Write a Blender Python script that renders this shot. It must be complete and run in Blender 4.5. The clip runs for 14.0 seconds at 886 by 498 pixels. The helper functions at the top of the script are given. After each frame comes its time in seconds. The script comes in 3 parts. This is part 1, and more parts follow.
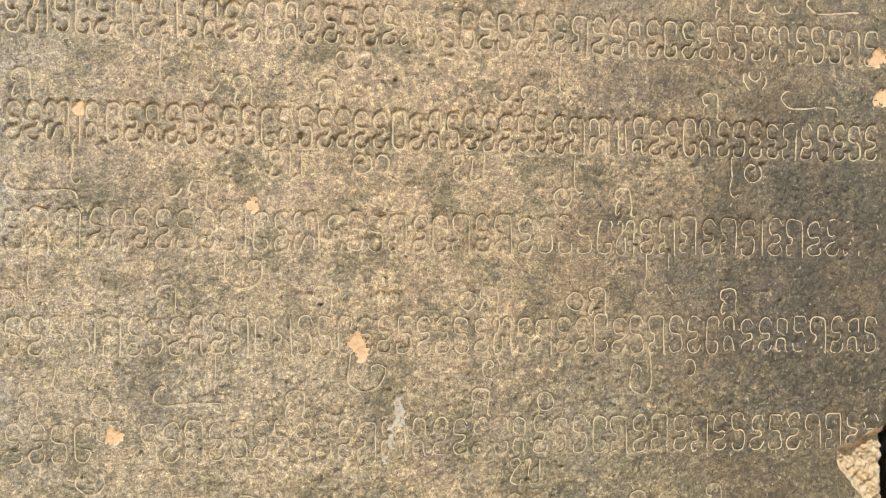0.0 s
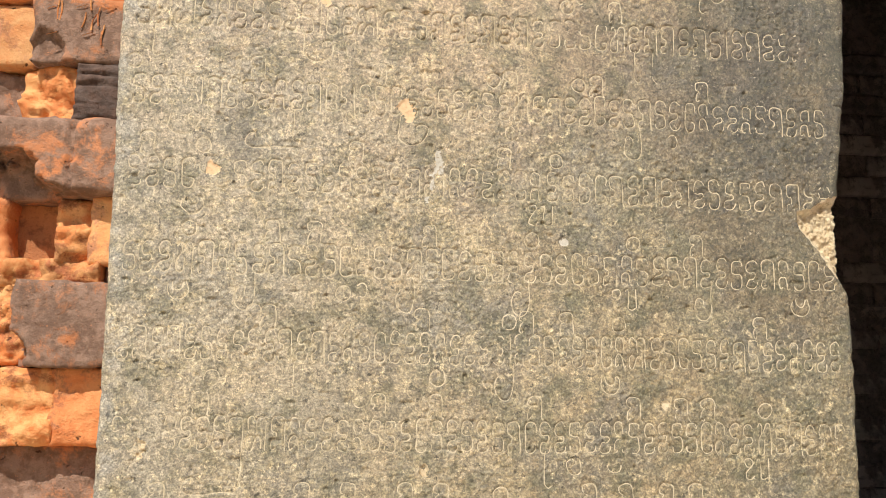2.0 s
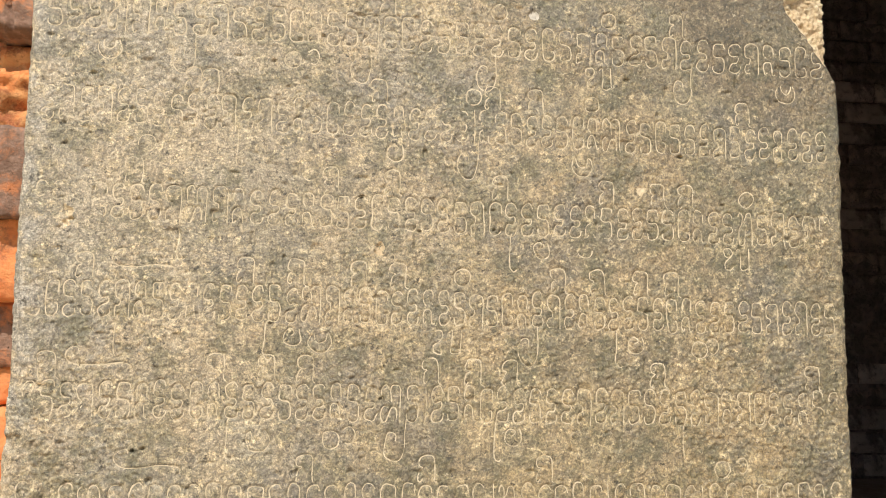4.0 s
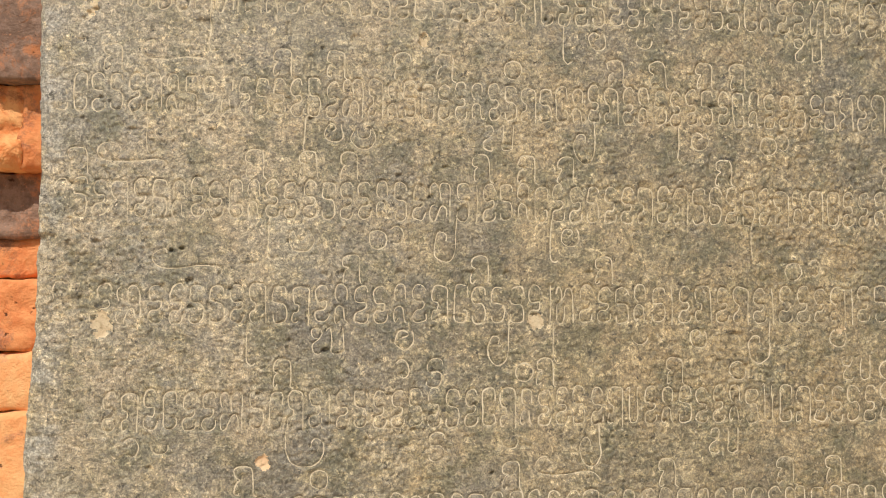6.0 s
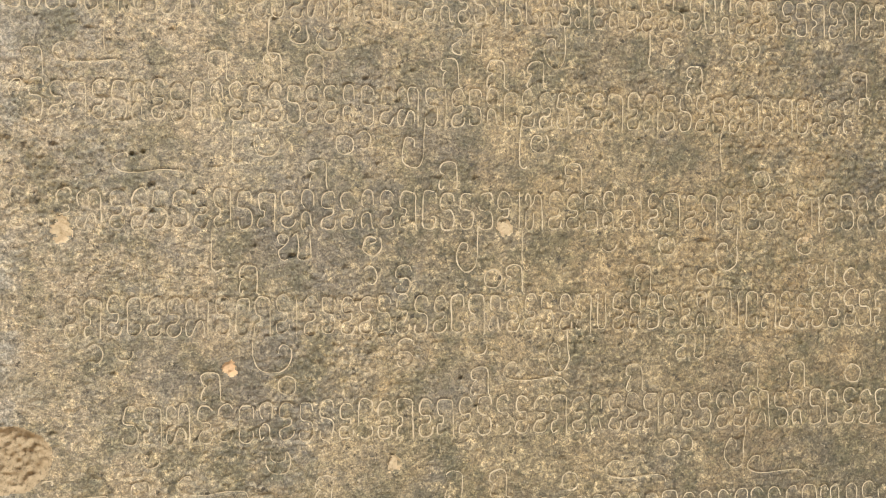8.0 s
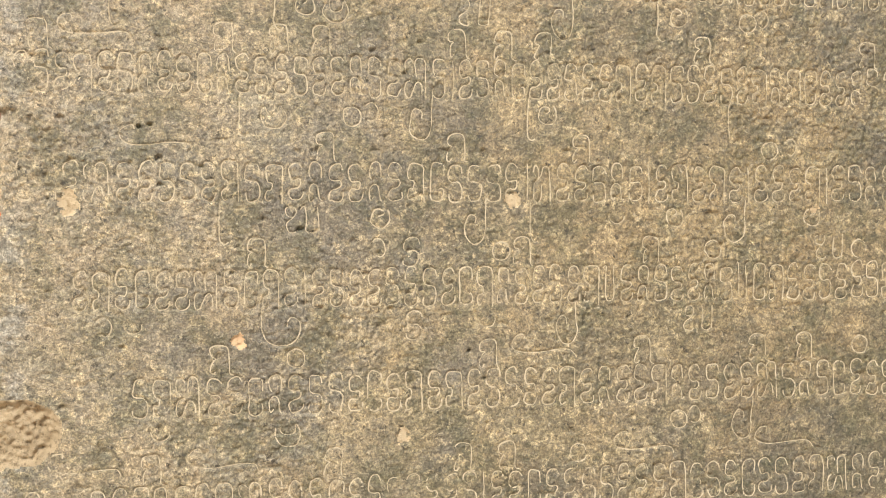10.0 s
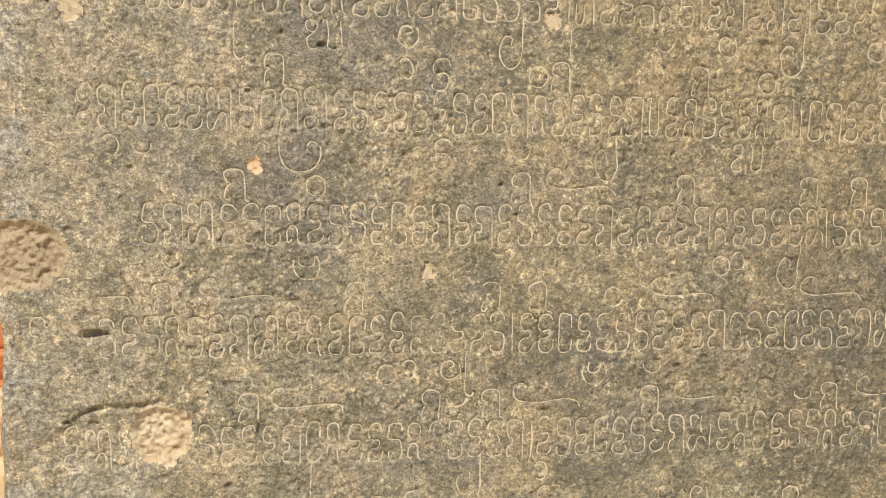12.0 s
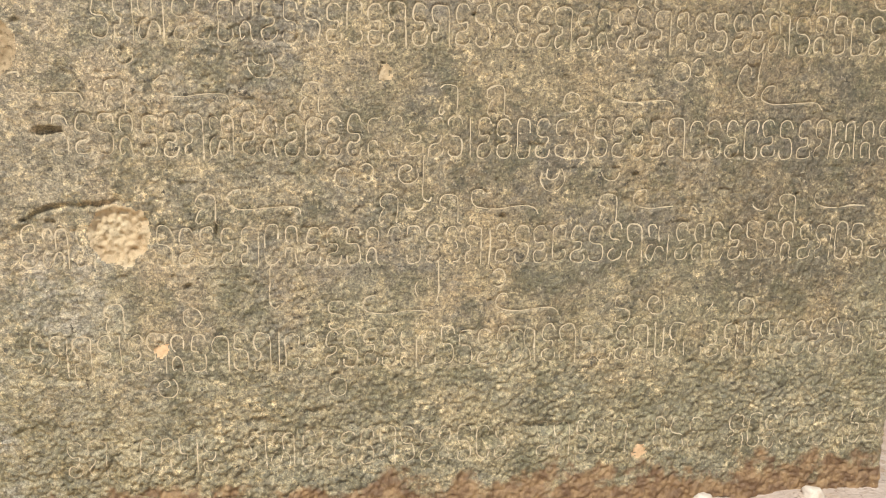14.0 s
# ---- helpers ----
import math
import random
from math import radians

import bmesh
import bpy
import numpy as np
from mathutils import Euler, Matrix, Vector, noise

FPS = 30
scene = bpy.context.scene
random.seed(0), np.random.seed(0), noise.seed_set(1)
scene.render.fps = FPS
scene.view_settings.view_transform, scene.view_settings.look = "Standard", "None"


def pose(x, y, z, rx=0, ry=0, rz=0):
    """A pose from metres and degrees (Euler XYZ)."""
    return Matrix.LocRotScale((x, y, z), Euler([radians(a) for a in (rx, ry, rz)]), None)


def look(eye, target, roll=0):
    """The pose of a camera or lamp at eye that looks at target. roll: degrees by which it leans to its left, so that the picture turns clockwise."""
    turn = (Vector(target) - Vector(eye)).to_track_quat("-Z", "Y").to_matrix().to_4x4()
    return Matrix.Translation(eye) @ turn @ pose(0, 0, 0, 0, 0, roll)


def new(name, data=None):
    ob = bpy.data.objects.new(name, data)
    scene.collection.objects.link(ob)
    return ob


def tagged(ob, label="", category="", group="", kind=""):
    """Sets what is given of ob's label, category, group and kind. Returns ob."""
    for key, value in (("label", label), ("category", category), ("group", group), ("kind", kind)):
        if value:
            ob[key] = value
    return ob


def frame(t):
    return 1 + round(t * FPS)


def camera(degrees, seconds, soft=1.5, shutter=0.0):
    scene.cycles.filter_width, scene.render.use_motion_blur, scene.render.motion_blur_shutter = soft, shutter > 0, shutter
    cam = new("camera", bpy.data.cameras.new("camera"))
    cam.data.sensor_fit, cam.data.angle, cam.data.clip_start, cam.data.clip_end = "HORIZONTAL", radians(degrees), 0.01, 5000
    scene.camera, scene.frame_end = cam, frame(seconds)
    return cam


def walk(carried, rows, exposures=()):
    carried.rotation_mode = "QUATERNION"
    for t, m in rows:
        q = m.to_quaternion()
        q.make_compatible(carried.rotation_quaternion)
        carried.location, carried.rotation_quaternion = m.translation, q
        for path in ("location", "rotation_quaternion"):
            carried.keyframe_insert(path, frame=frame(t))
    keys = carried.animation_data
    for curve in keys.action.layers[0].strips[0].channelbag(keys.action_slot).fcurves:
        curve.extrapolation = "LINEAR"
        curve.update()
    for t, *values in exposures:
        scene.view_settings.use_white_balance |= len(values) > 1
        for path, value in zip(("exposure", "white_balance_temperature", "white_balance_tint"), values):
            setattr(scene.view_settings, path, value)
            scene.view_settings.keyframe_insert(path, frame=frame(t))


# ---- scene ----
cam = camera(55.1, 14.0, soft=1.0)
METRES, EYE, TILT, LEAN, TURN = 0.65, 0.80, 0.0, 0.0, -7.2
ROWS = [
    (0.0, 0.0, 0.0, 0.0, -0.0, 0.0, -0.0),
    (0.5, 0.0049, -0.0703, -0.0265, 0.43, 1.58, -0.26),
    (1.0, 0.0037, -0.0777, -0.1061, -1.24, 3.1, 0.14),
    (1.5, 0.0071, -0.1145, -0.2451, -0.47, 6.36, 0.21),
    (2.0, -0.0218, -0.1399, -0.3382, 0.51, 8.96, -0.31),
    (2.5, -0.0311, -0.1578, -0.3811, 1.5, 10.16, -0.79),
    (3.0, -0.0262, -0.1207, -0.4342, 0.23, 9.3, -0.45),
    (3.5, -0.0234, -0.1075, -0.4591, -0.48, 8.33, -0.82),
    (4.0, -0.0037, -0.0544, -0.5065, -0.98, 7.15, -0.57),
    (6.5, -0.0262, 0.0043, -0.6405, 1.06, 2.17, 0.59),
    (7.0, -0.0277, 0.0101, -0.6547, 0.64, 0.85, 0.46),
    (7.5, -0.0259, 0.0067, -0.6561, -0.2, 0.51, 0.45),
    (8.0, -0.0194, 0.0076, -0.6575, -0.93, 0.11, 0.66),
    (10.5, -0.029, 0.0091, -0.6723, -1.12, -0.99, 0.93),
    (11.0, -0.0278, 0.0101, -0.6837, -1.06, -1.44, 0.79),
    (11.5, -0.0331, 0.0245, -0.7128, -0.73, -3.59, 0.16),
    (12.0, -0.0423, 0.0502, -0.7377, -0.38, -6.14, -0.3),
    (12.5, -0.0476, 0.0493, -0.7485, -0.41, -7.62, -0.84),
    (13.0, -0.0364, 0.0349, -0.7731, -0.17, -8.85, -0.76),
    (13.5, -0.0291, 0.0342, -0.8053, -0.31, -9.82, -0.55),
    (14.0, -0.0153, 0.038, -0.8311, -0.79, -10.69, -0.29),
]
walk(cam, [(t, pose(0, 0, EYE, TILT, LEAN, TURN) @ pose(METRES * x, METRES * y, METRES * z, 90 + pitch, roll, yaw)) for t, x, y, z, yaw, pitch, roll in ROWS],
     exposures=[(0.0, 0.04), (1.0, 0.13), (2.0, 0.26), (3.0, 0.25), (4.2, 0.24), (6.3, -0.04), (8.0, 0.0), (10.5, 0.17), (11.5, 0.03), (14.0, 0.03)])

# ---- world, sun ----
SUN_HEIGHT, SUN_LEFT = 50.0, 22.0      # degrees over the horizon; degrees to the left of straight on
world = bpy.data.worlds.new("world")
scene.world = world
world.use_nodes = True
sky = world.node_tree.nodes.new("ShaderNodeTexSky")
sky.sky_type, sky.sun_disc = "NISHITA", False
sky.sun_elevation, sky.sun_rotation = radians(SUN_HEIGHT), radians(180 + SUN_LEFT)
world.node_tree.nodes["Background"].inputs["Strength"].default_value = 0.075
world.node_tree.links.new(sky.outputs[0], world.node_tree.nodes["Background"].inputs["Color"])
sun = new("sun", bpy.data.lights.new("sun", "SUN"))
sun.data.energy, sun.data.angle, sun.data.color = 4.3, radians(0.5), (1.0, 0.93, 0.82)
_a, _h = radians(SUN_LEFT), radians(SUN_HEIGHT)
sun.matrix_world = look((-4 * math.sin(_a) * math.cos(_h), -4 * math.cos(_a) * math.cos(_h), 4 * math.sin(_h)), (0, 0, 0))

# ---- materials ----


class Mat:
    """A node material on the object's own coordinates, in metres."""

    def __init__(self, name, rough=0.9):
        self.mat = bpy.data.materials.new(name)
        self.mat.use_nodes = True
        self.tree = self.mat.node_tree
        self.shader = self.tree.nodes["Principled BSDF"]
        self.shader.inputs["Roughness"].default_value = rough
        self.shader.inputs["Specular IOR Level"].default_value = 0.25
        self.place = self.tree.nodes.new("ShaderNodeTexCoord").outputs["Object"]

    def link(self, a, b):
        self.tree.links.new(a, b)

    def put(self, socket, value):
        if isinstance(value, bpy.types.NodeSocket):
            self.link(value, socket)
        elif isinstance(value, tuple) and len(value) == 3 and socket.type == "RGBA":
            socket.default_value = (*value, 1)
        else:
            socket.default_value = value

    def noise(self, scale, detail=3.0, rough=0.6, stretch=None, lo=0.35, hi=0.65, warp=0.0):
        n = self.tree.nodes.new("ShaderNodeTexNoise")
        n.inputs["Scale"].default_value, n.inputs["Detail"].default_value = scale, detail
        n.inputs["Roughness"].default_value, n.inputs["Distortion"].default_value = rough, warp
        m = self.tree.nodes.new("ShaderNodeMapping")
        m.inputs["Scale"].default_value = stretch or (1, 1, 1)
        self.link(self.place, m.inputs["Vector"])
        self.link(m.outputs[0], n.inputs["Vector"])
        return self.ramp(n.outputs[0], lo, hi)

    def ramp(self, value, lo, hi, a=0.0, b=1.0):
        r = self.tree.nodes.new("ShaderNodeMapRange")
        r.interpolation_type = "SMOOTHSTEP"
        for i, v in ((0, value), (1, lo), (2, hi), (3, a), (4, b)):
            self.put(r.inputs[i], v)
        return r.outputs[0]

    def math(self, op, a, b=0.0):
        m = self.tree.nodes.new("ShaderNodeMath")
        m.operation = op
        self.put(m.inputs[0], a), self.put(m.inputs[1], b)
        return m.outputs[0]

    def mix(self, fac, a, b, how="MIX"):
        m = self.tree.nodes.new("ShaderNodeMix")
        m.data_type, m.blend_type = "RGBA", how
        self.put(m.inputs[0], fac), self.put(m.inputs[6], a), self.put(m.inputs[7], b)
        return m.outputs[2]

    def axis(self, i):
        s = self.tree.nodes.new("ShaderNodeSeparateXYZ")
        self.link(self.place, s.inputs[0])
        return s.outputs[i]

    def spot(self, x, z, rx, rz, ragged=0.5, scale=60, soft=0.2):
        """1 within a ragged blotch about (x, z) on an upright face, 0 outside."""
        dx = self.math("DIVIDE", self.math("SUBTRACT", self.axis(0), x), rx)
        dz = self.math("DIVIDE", self.math("SUBTRACT", self.axis(2), z), rz)
        d = self.math("SQRT", self.math("ADD", self.math("MULTIPLY", dx, dx), self.math("MULTIPLY", dz, dz)))
        d = self.math("ADD", d, self.math("MULTIPLY", self.math("SUBTRACT", self.noise(scale, 4, lo=0.2, hi=0.8), 0.5), ragged * 2))
        return self.ramp(d, 0.95 - soft, 0.95 + soft, 1.0, 0.0)

    def random(self):
        return self.tree.nodes.new("ShaderNodeObjectInfo").outputs["Random"]

    def bump(self, height, strength, distance):
        b = self.tree.nodes.new("ShaderNodeBump")
        b.inputs["Strength"].default_value, b.inputs["Distance"].default_value = strength, distance
        self.link(height, b.inputs["Height"])
        self.link(b.outputs[0], self.shader.inputs["Normal"])

    def done(self, color):
        self.put(self.shader.inputs["Base Color"], color)
        return self.mat


def sandstone():
    m = Mat("weathered_sandstone", 0.50)
    m.shader.inputs["Specular IOR Level"].default_value = 0.9

    def lay(c, where, share, color, how="MIX"):
        return m.mix(m.math("MULTIPLY", where, share), c, color, how)

    def tone(c, scale, detail, low, high, lo=0.35, hi=0.65):
        """Grains of that scale, darker and lighter than the stone round them."""
        return m.mix(1.0, c, m.mix(m.noise(scale, detail, 0.75, lo=lo, hi=hi), (low, low, low), (high, high, high * 0.99)), "MULTIPLY")

    c = m.mix(m.noise(24, 6, 0.7, lo=0.4, hi=0.62), (0.355, 0.272, 0.158), (0.228, 0.198, 0.128))        # tan and grey-green clouds
    c = lay(c, m.noise(11, 7, 0.75, lo=0.48, hi=0.60), 0.66, (0.176, 0.165, 0.140))                        # grey lichen film
    # pale sheen of the sun at the upper left, put into the colour
    c = lay(c, m.spot(-0.16, 0.85, 0.24, 0.30, 0.4, 22, 0.7), 0.55, (0.44, 0.385, 0.30))
    c = lay(c, m.spot(-0.17, 0.40, 0.14, 0.40, 0.5, 22, 0.7), 0.35, (0.38, 0.335, 0.26))                # the same sheen lower down this side, also painted
    c = lay(c, m.spot(0.33, 0.33, 0.24, 0.36, 0.4, 18, 0.7), 0.62, (0.50, 0.47, 0.38), "MULTIPLY")        # darker film along one side, with the sheen's fall-off painted in
    c = lay(c, m.spot(0.07, 0.87, 0.2, 0.13, 0.5, 25, 0.5), 0.4, (0.43, 0.290, 0.17))
    for x, z, rx, rz, share in ((0.13, 0.34, 0.11, 0.14, 0.5), (0.11, 0.45, 0.16, 0.05, 0.35), (-0.02, 0.58, 0.12, 0.05, 0.3), (0.02, 0.27, 0.03, 0.05, 0.5), (0.24, 0.36, 0.05, 0.05, 0.4)):
        c = lay(c, m.spot(x, z, rx, rz, 0.7, 45, 0.5), share * 0.45, (0.41, 0.305, 0.150))                       # ochre fields
    for x, z, rx, rz, share in ((0.095, 0.222, 0.035, 0.022, 0.65), (0.235, 0.235, 0.05, 0.035, 0.5), (0.20, 0.175, 0.09, 0.02, 0.4), (-0.02, 0.385, 0.045, 0.02, 0.4),
                                (0.05, 0.40, 0.03, 0.03, 0.4), (-0.045, 0.31, 0.03, 0.025, 0.35), (-0.09, 0.735, 0.012, 0.016, 0.5), (0.16, 0.47, 0.05, 0.02, 0.35), (-0.10, 0.825, 0.04, 0.02, 0.3)):
        c = lay(c, m.spot(x, z, rx, rz, 0.6, 40, 0.6), share, (0.085, 0.077, 0.060))                      # sooty smudges
    c = lay(c, m.spot(-0.125, 0.160, 0.022, 0.020, 0.7, 60, 0.5), 0.5, (0.38, 0.38, 0.36))                # pale lime bloom
    low = m.math("MULTIPLY", m.ramp(m.math("ADD", m.axis(2), m.math("MULTIPLY", m.noise(30, 4), 0.08)), 0.13, 0.24, 1.0, 0.0), 0.5)
    c = m.mix(low, c, (0.275, 0.262, 0.165))         # grey-green lichen low down
    c = lay(c, m.noise(46, 8, 0.78, lo=0.46, hi=0.61), 0.68, (0.105, 0.100, 0.050))                       # olive algae
    c = lay(c, m.noise(62, 8, 0.78, lo=0.49, hi=0.65), 0.50, (0.48, 0.385, 0.225))                        # sandy rubbed places
    c = lay(c, m.noise(110, 6, 0.8, lo=0.48, hi=0.63), 0.50, (0.082, 0.074, 0.042))                       # fine mottle
    c = lay(c, m.math("MULTIPLY", m.noise(140, 6, 0.78, lo=0.52, hi=0.67), m.noise(20, 3, lo=0.38, hi=0.62)), 0.75, (0.58, 0.47, 0.285))
    stain = m.spot(0.262, 0.785, 0.120, 0.15, 0.55, 24, 0.65)
    c = lay(c, stain, 0.82, (0.27, 0.28, 0.28), "MULTIPLY")                                               # old run-off stain
    c = lay(c, m.math("MULTIPLY", m.ramp(m.axis(0), -0.160, -0.148, 1.0, 0.0), m.noise(60, 4, lo=0.42, hi=0.6)), 0.5, (0.36, 0.345, 0.31))
    c = tone(tone(tone(c, 280, 5, 0.72, 1.38), 760, 4, 0.66, 1.46), 1700, 3, 0.70, 1.36)                  # grains
    c = lay(c, m.noise(230, 5, 0.78, lo=0.585, hi=0.66), 0.85, (0.030, 0.024, 0.014))                     # dark pores
    c = lay(c, m.noise(330, 5, 0.78, lo=0.60, hi=0.67), 0.65, (0.66, 0.57, 0.40))                         # pale grains
    soil = m.ramp(m.math("ADD", m.axis(2), m.math("MULTIPLY", m.noise(60, 5, lo=0.2, hi=0.8), 0.03)), 0.069, 0.080, 1.0, 0.0)
    c = lay(c, soil, 0.9, m.mix(m.noise(140, 4), (0.165, 0.085, 0.036), (0.36, 0.225, 0.105)))            # red earth splashed on the foot
    m.bump(m.math("ADD", m.noise(900, 3, 0.75, lo=0.2, hi=0.8), m.noise(300, 4, 0.8, lo=0.2, hi=0.8)), 0.8, 0.00046)
    return m.done(c)


def plain_stone(name, a, b, d, scale=140, bump=0.0012, rough=0.92):
    """A grainy stone, brick or mortar of two colours and a darker grain."""
    m = Mat(name, rough)
    c = m.mix(m.noise(scale * 0.2, 4), a, b)
    c = m.mix(m.math("MULTIPLY", m.noise(scale, 4, 0.7, lo=0.48, hi=0.7), 0.7), c, d)
    c = m.mix(m.math("MULTIPLY", m.noise(scale * 4, 3, 0.7, lo=0.52, hi=0.7), 0.5), c, m.mix(0.5, d, b))
    m.bump(m.math("ADD", m.noise(scale, 5, 0.7, lo=0.2, hi=0.8), m.noise(scale * 5, 3, lo=0.2, hi=0.8)), 0.6, bump * 0.4)
    return m.done(c)


def brick_mat(name, a, b, crust, crusted, scale=45):
    """Fired brick with a weathered crust over a share of its face; each brick a little different."""
    m = Mat(name, 0.9)
    c = m.mix(m.noise(scale, 5, 0.65, warp=0.8, lo=0.38, hi=0.62), a, b)
    shade = m.tree.nodes.new("ShaderNodeHueSaturation")
    m.put(shade.inputs["Value"], m.ramp(m.random(), 0, 1, 0.85, 1.15))
    m.put(shade.inputs["Color"], c)
    c = shade.outputs[0]
    film = m.noise(scale * 0.42, 8, 0.72, lo=0.55 - crusted * 0.30, hi=0.67 - crusted * 0.30, warp=0.4)
    skin = m.mix(m.noise(70, 6, 0.7, lo=0.4, hi=0.62), crust, tuple(min(0.8, v * 1.9) for v in crust))
    c = m.mix(m.math("MULTIPLY", film, 0.9), c, skin)
    c = m.mix(m.math("MULTIPLY", m.noise(21, 6, 0.75, lo=0.56, hi=0.66), 0.45), c, tuple(min(0.8, v * 1.2) for v in b))       # rubbed places
    c = m.mix(m.math("MULTIPLY", m.noise(260, 4, 0.75, lo=0.60, hi=0.70), 0.5), c, tuple(min(0.8, v * 1.3) for v in b))
    pits = m.noise(85, 3, 0.6, lo=0.655, hi=0.715)
    c = m.mix(m.math("MULTIPLY", pits, 0.85), c, (0.05, 0.024, 0.015))                                                       # pin holes, the shade inside them put into the colour
    relief = m.math("ADD", m.math("ADD", m.noise(60, 8, 0.72, lo=0.2, hi=0.8), m.math("MULTIPLY", m.noise(420, 3, lo=0.2, hi=0.8), 0.5)), m.math("MULTIPLY", pits, -1.2))
    m.bump(relief, 0.7, 0.0016)
    return m.done(c)


STONE = sandstone()
STROKE = plain_stone("pale_stroke", (0.70, 0.61, 0.44), (0.58, 0.49, 0.34), (0.19, 0.15, 0.085), 420, 0.0004)
BREAK = plain_stone("fresh_break", (0.82, 0.70, 0.48), (0.74, 0.58, 0.37), (0.36, 0.25, 0.13), 330, 0.004)
FLAKE = plain_stone("ochre_flake", (0.80, 0.59, 0.36), (0.74, 0.51, 0.31), (0.50, 0.34, 0.19), 300, 0.0006)
GREYBREAK = plain_stone("sandy_scar", (0.68, 0.54, 0.35), (0.56, 0.44, 0.28), (0.13, 0.09, 0.05), 420, 0.006)
LIME = plain_stone("lime_smear", (0.60, 0.57, 0.50), (0.50, 0.46, 0.38), (0.28, 0.24, 0.17), 500, 0.0005)
ORANGE = brick_mat("orange_brick", (0.60, 0.205, 0.075), (0.68, 0.285, 0.115), (0.22, 0.10, 0.06), 0.2)
DARK = brick_mat("crusted_brick", (0.54, 0.21, 0.09), (0.50, 0.22, 0.11), (0.150, 0.105, 0.082), 0.64)
SLATY = brick_mat("blackened_brick", (0.36, 0.15, 0.08), (0.16, 0.10, 0.075), (0.062, 0.046, 0.04), 0.9)
PALE = brick_mat("pale_brick", (0.72, 0.32, 0.13), (0.74, 0.40, 0.18), (0.32, 0.15, 0.085), 0.14)
RAW = brick_mat("crumbled_brick", (0.64, 0.23, 0.08), (0.72, 0.37, 0.155), (0.24, 0.085, 0.04), 0.16, 50)
# plain grey-brown brick for the chamber
CHAMBER_BRICK = brick_mat("chamber_brick", (0.50, 0.40, 0.35), (0.38, 0.32, 0.29), (0.14, 0.12, 0.11), 0.4)
ASHEN = brick_mat("ashen_brick", (0.70, 0.62, 0.56), (0.56, 0.50, 0.46), (0.16, 0.13, 0.12), 0.35, 12)
CREAM = plain_stone("sandy_render", (0.66, 0.47, 0.26), (0.72, 0.54, 0.33), (0.46, 0.26, 0.13), 60, 0.003)
MORTAR = plain_stone("clay_joint", (0.50, 0.22, 0.09), (0.40, 0.17, 0.075), (0.16, 0.07, 0.035), 90, 0.003)


def earth_mat():
    """Pale trodden earth that turns to yellow sand along the brick wall."""
    m = Mat("pale_earth", 0.95)
    sand = m.ramp(m.math("ADD", m.axis(0), m.math("MULTIPLY", m.noise(12, 4), 0.1)), -0.10, -0.02, 1.0, 0.0)
    c = m.mix(sand, m.mix(m.noise(14, 5), (0.66, 0.57, 0.50), (0.58, 0.48, 0.40)), m.mix(m.noise(30, 5), (0.62, 0.45, 0.25), (0.68, 0.52, 0.32)))
    c = m.mix(m.math("MULTIPLY", m.noise(60, 5, 0.75, lo=0.5, hi=0.66), 0.6), c, (0.42, 0.27, 0.16))
    c = m.mix(m.math("MULTIPLY", m.noise(320, 4, 0.75, lo=0.56, hi=0.66), 0.6), c, (0.26, 0.17, 0.10))
    m.bump(m.math("ADD", m.noise(70, 6, 0.75, lo=0.2, hi=0.8), m.noise(400, 3, lo=0.2, hi=0.8)), 0.7, 0.0015)
    return m.done(c)


EARTH = earth_mat()
PEBBLE = plain_stone("white_pebble", (0.74, 0.68, 0.60), (0.68, 0.60, 0.50), (0.5, 0.4, 0.3), 120, 0.001)


# ---- helpers for things ----
def mesh_of(name, verts, faces, mat, smooth=True):
    me = bpy.data.meshes.new(name)
    me.from_pydata([tuple(v) for v in verts], [], faces)
    me.materials.append(mat)
    me.polygons.foreach_set("use_smooth", [smooth] * len(me.polygons))
    me.update()
    return me


def part(name, me, parent, label=""):
    ob = new(name, me)
    ob.parent = parent
    return tagged(ob, label=label)


def grid_mesh(name, xyz, keep, mat):
    """A mesh of the kept cells of a grid of points, shape (rows, columns, 3)."""
    rows, cols = xyz.shape[:2]
    idx = np.arange(rows * cols).reshape(rows, cols)
    quads = np.stack([idx[:-1, :-1], idx[:-1, 1:], idx[1:, 1:], idx[1:, :-1]], -1)[keep]
    used, quads = np.unique(quads, return_inverse=True)
    quads = quads.reshape(-1)
    me = bpy.data.meshes.new(name)
    me.vertices.add(len(used))
    me.vertices.foreach_set("co", xyz.reshape(-1, 3)[used].astype(np.float32).ravel())
    me.loops.add(len(quads))
    me.loops.foreach_set("vertex_index", quads.astype(np.int32))
    me.polygons.add(len(quads) // 4)
    me.polygons.foreach_set("loop_start", np.arange(0, len(quads), 4, dtype=np.int32))
    me.polygons.foreach_set("use_smooth", np.ones(len(quads) // 4, dtype=bool))
    me.materials.append(mat)
    me.update(calc_edges=True)
    return me


RNG = np.random.default_rng(7)
TABLES = [RNG.uniform(-1, 1, (257, 257)) for _ in range(12)]
turn_of_table = [0]


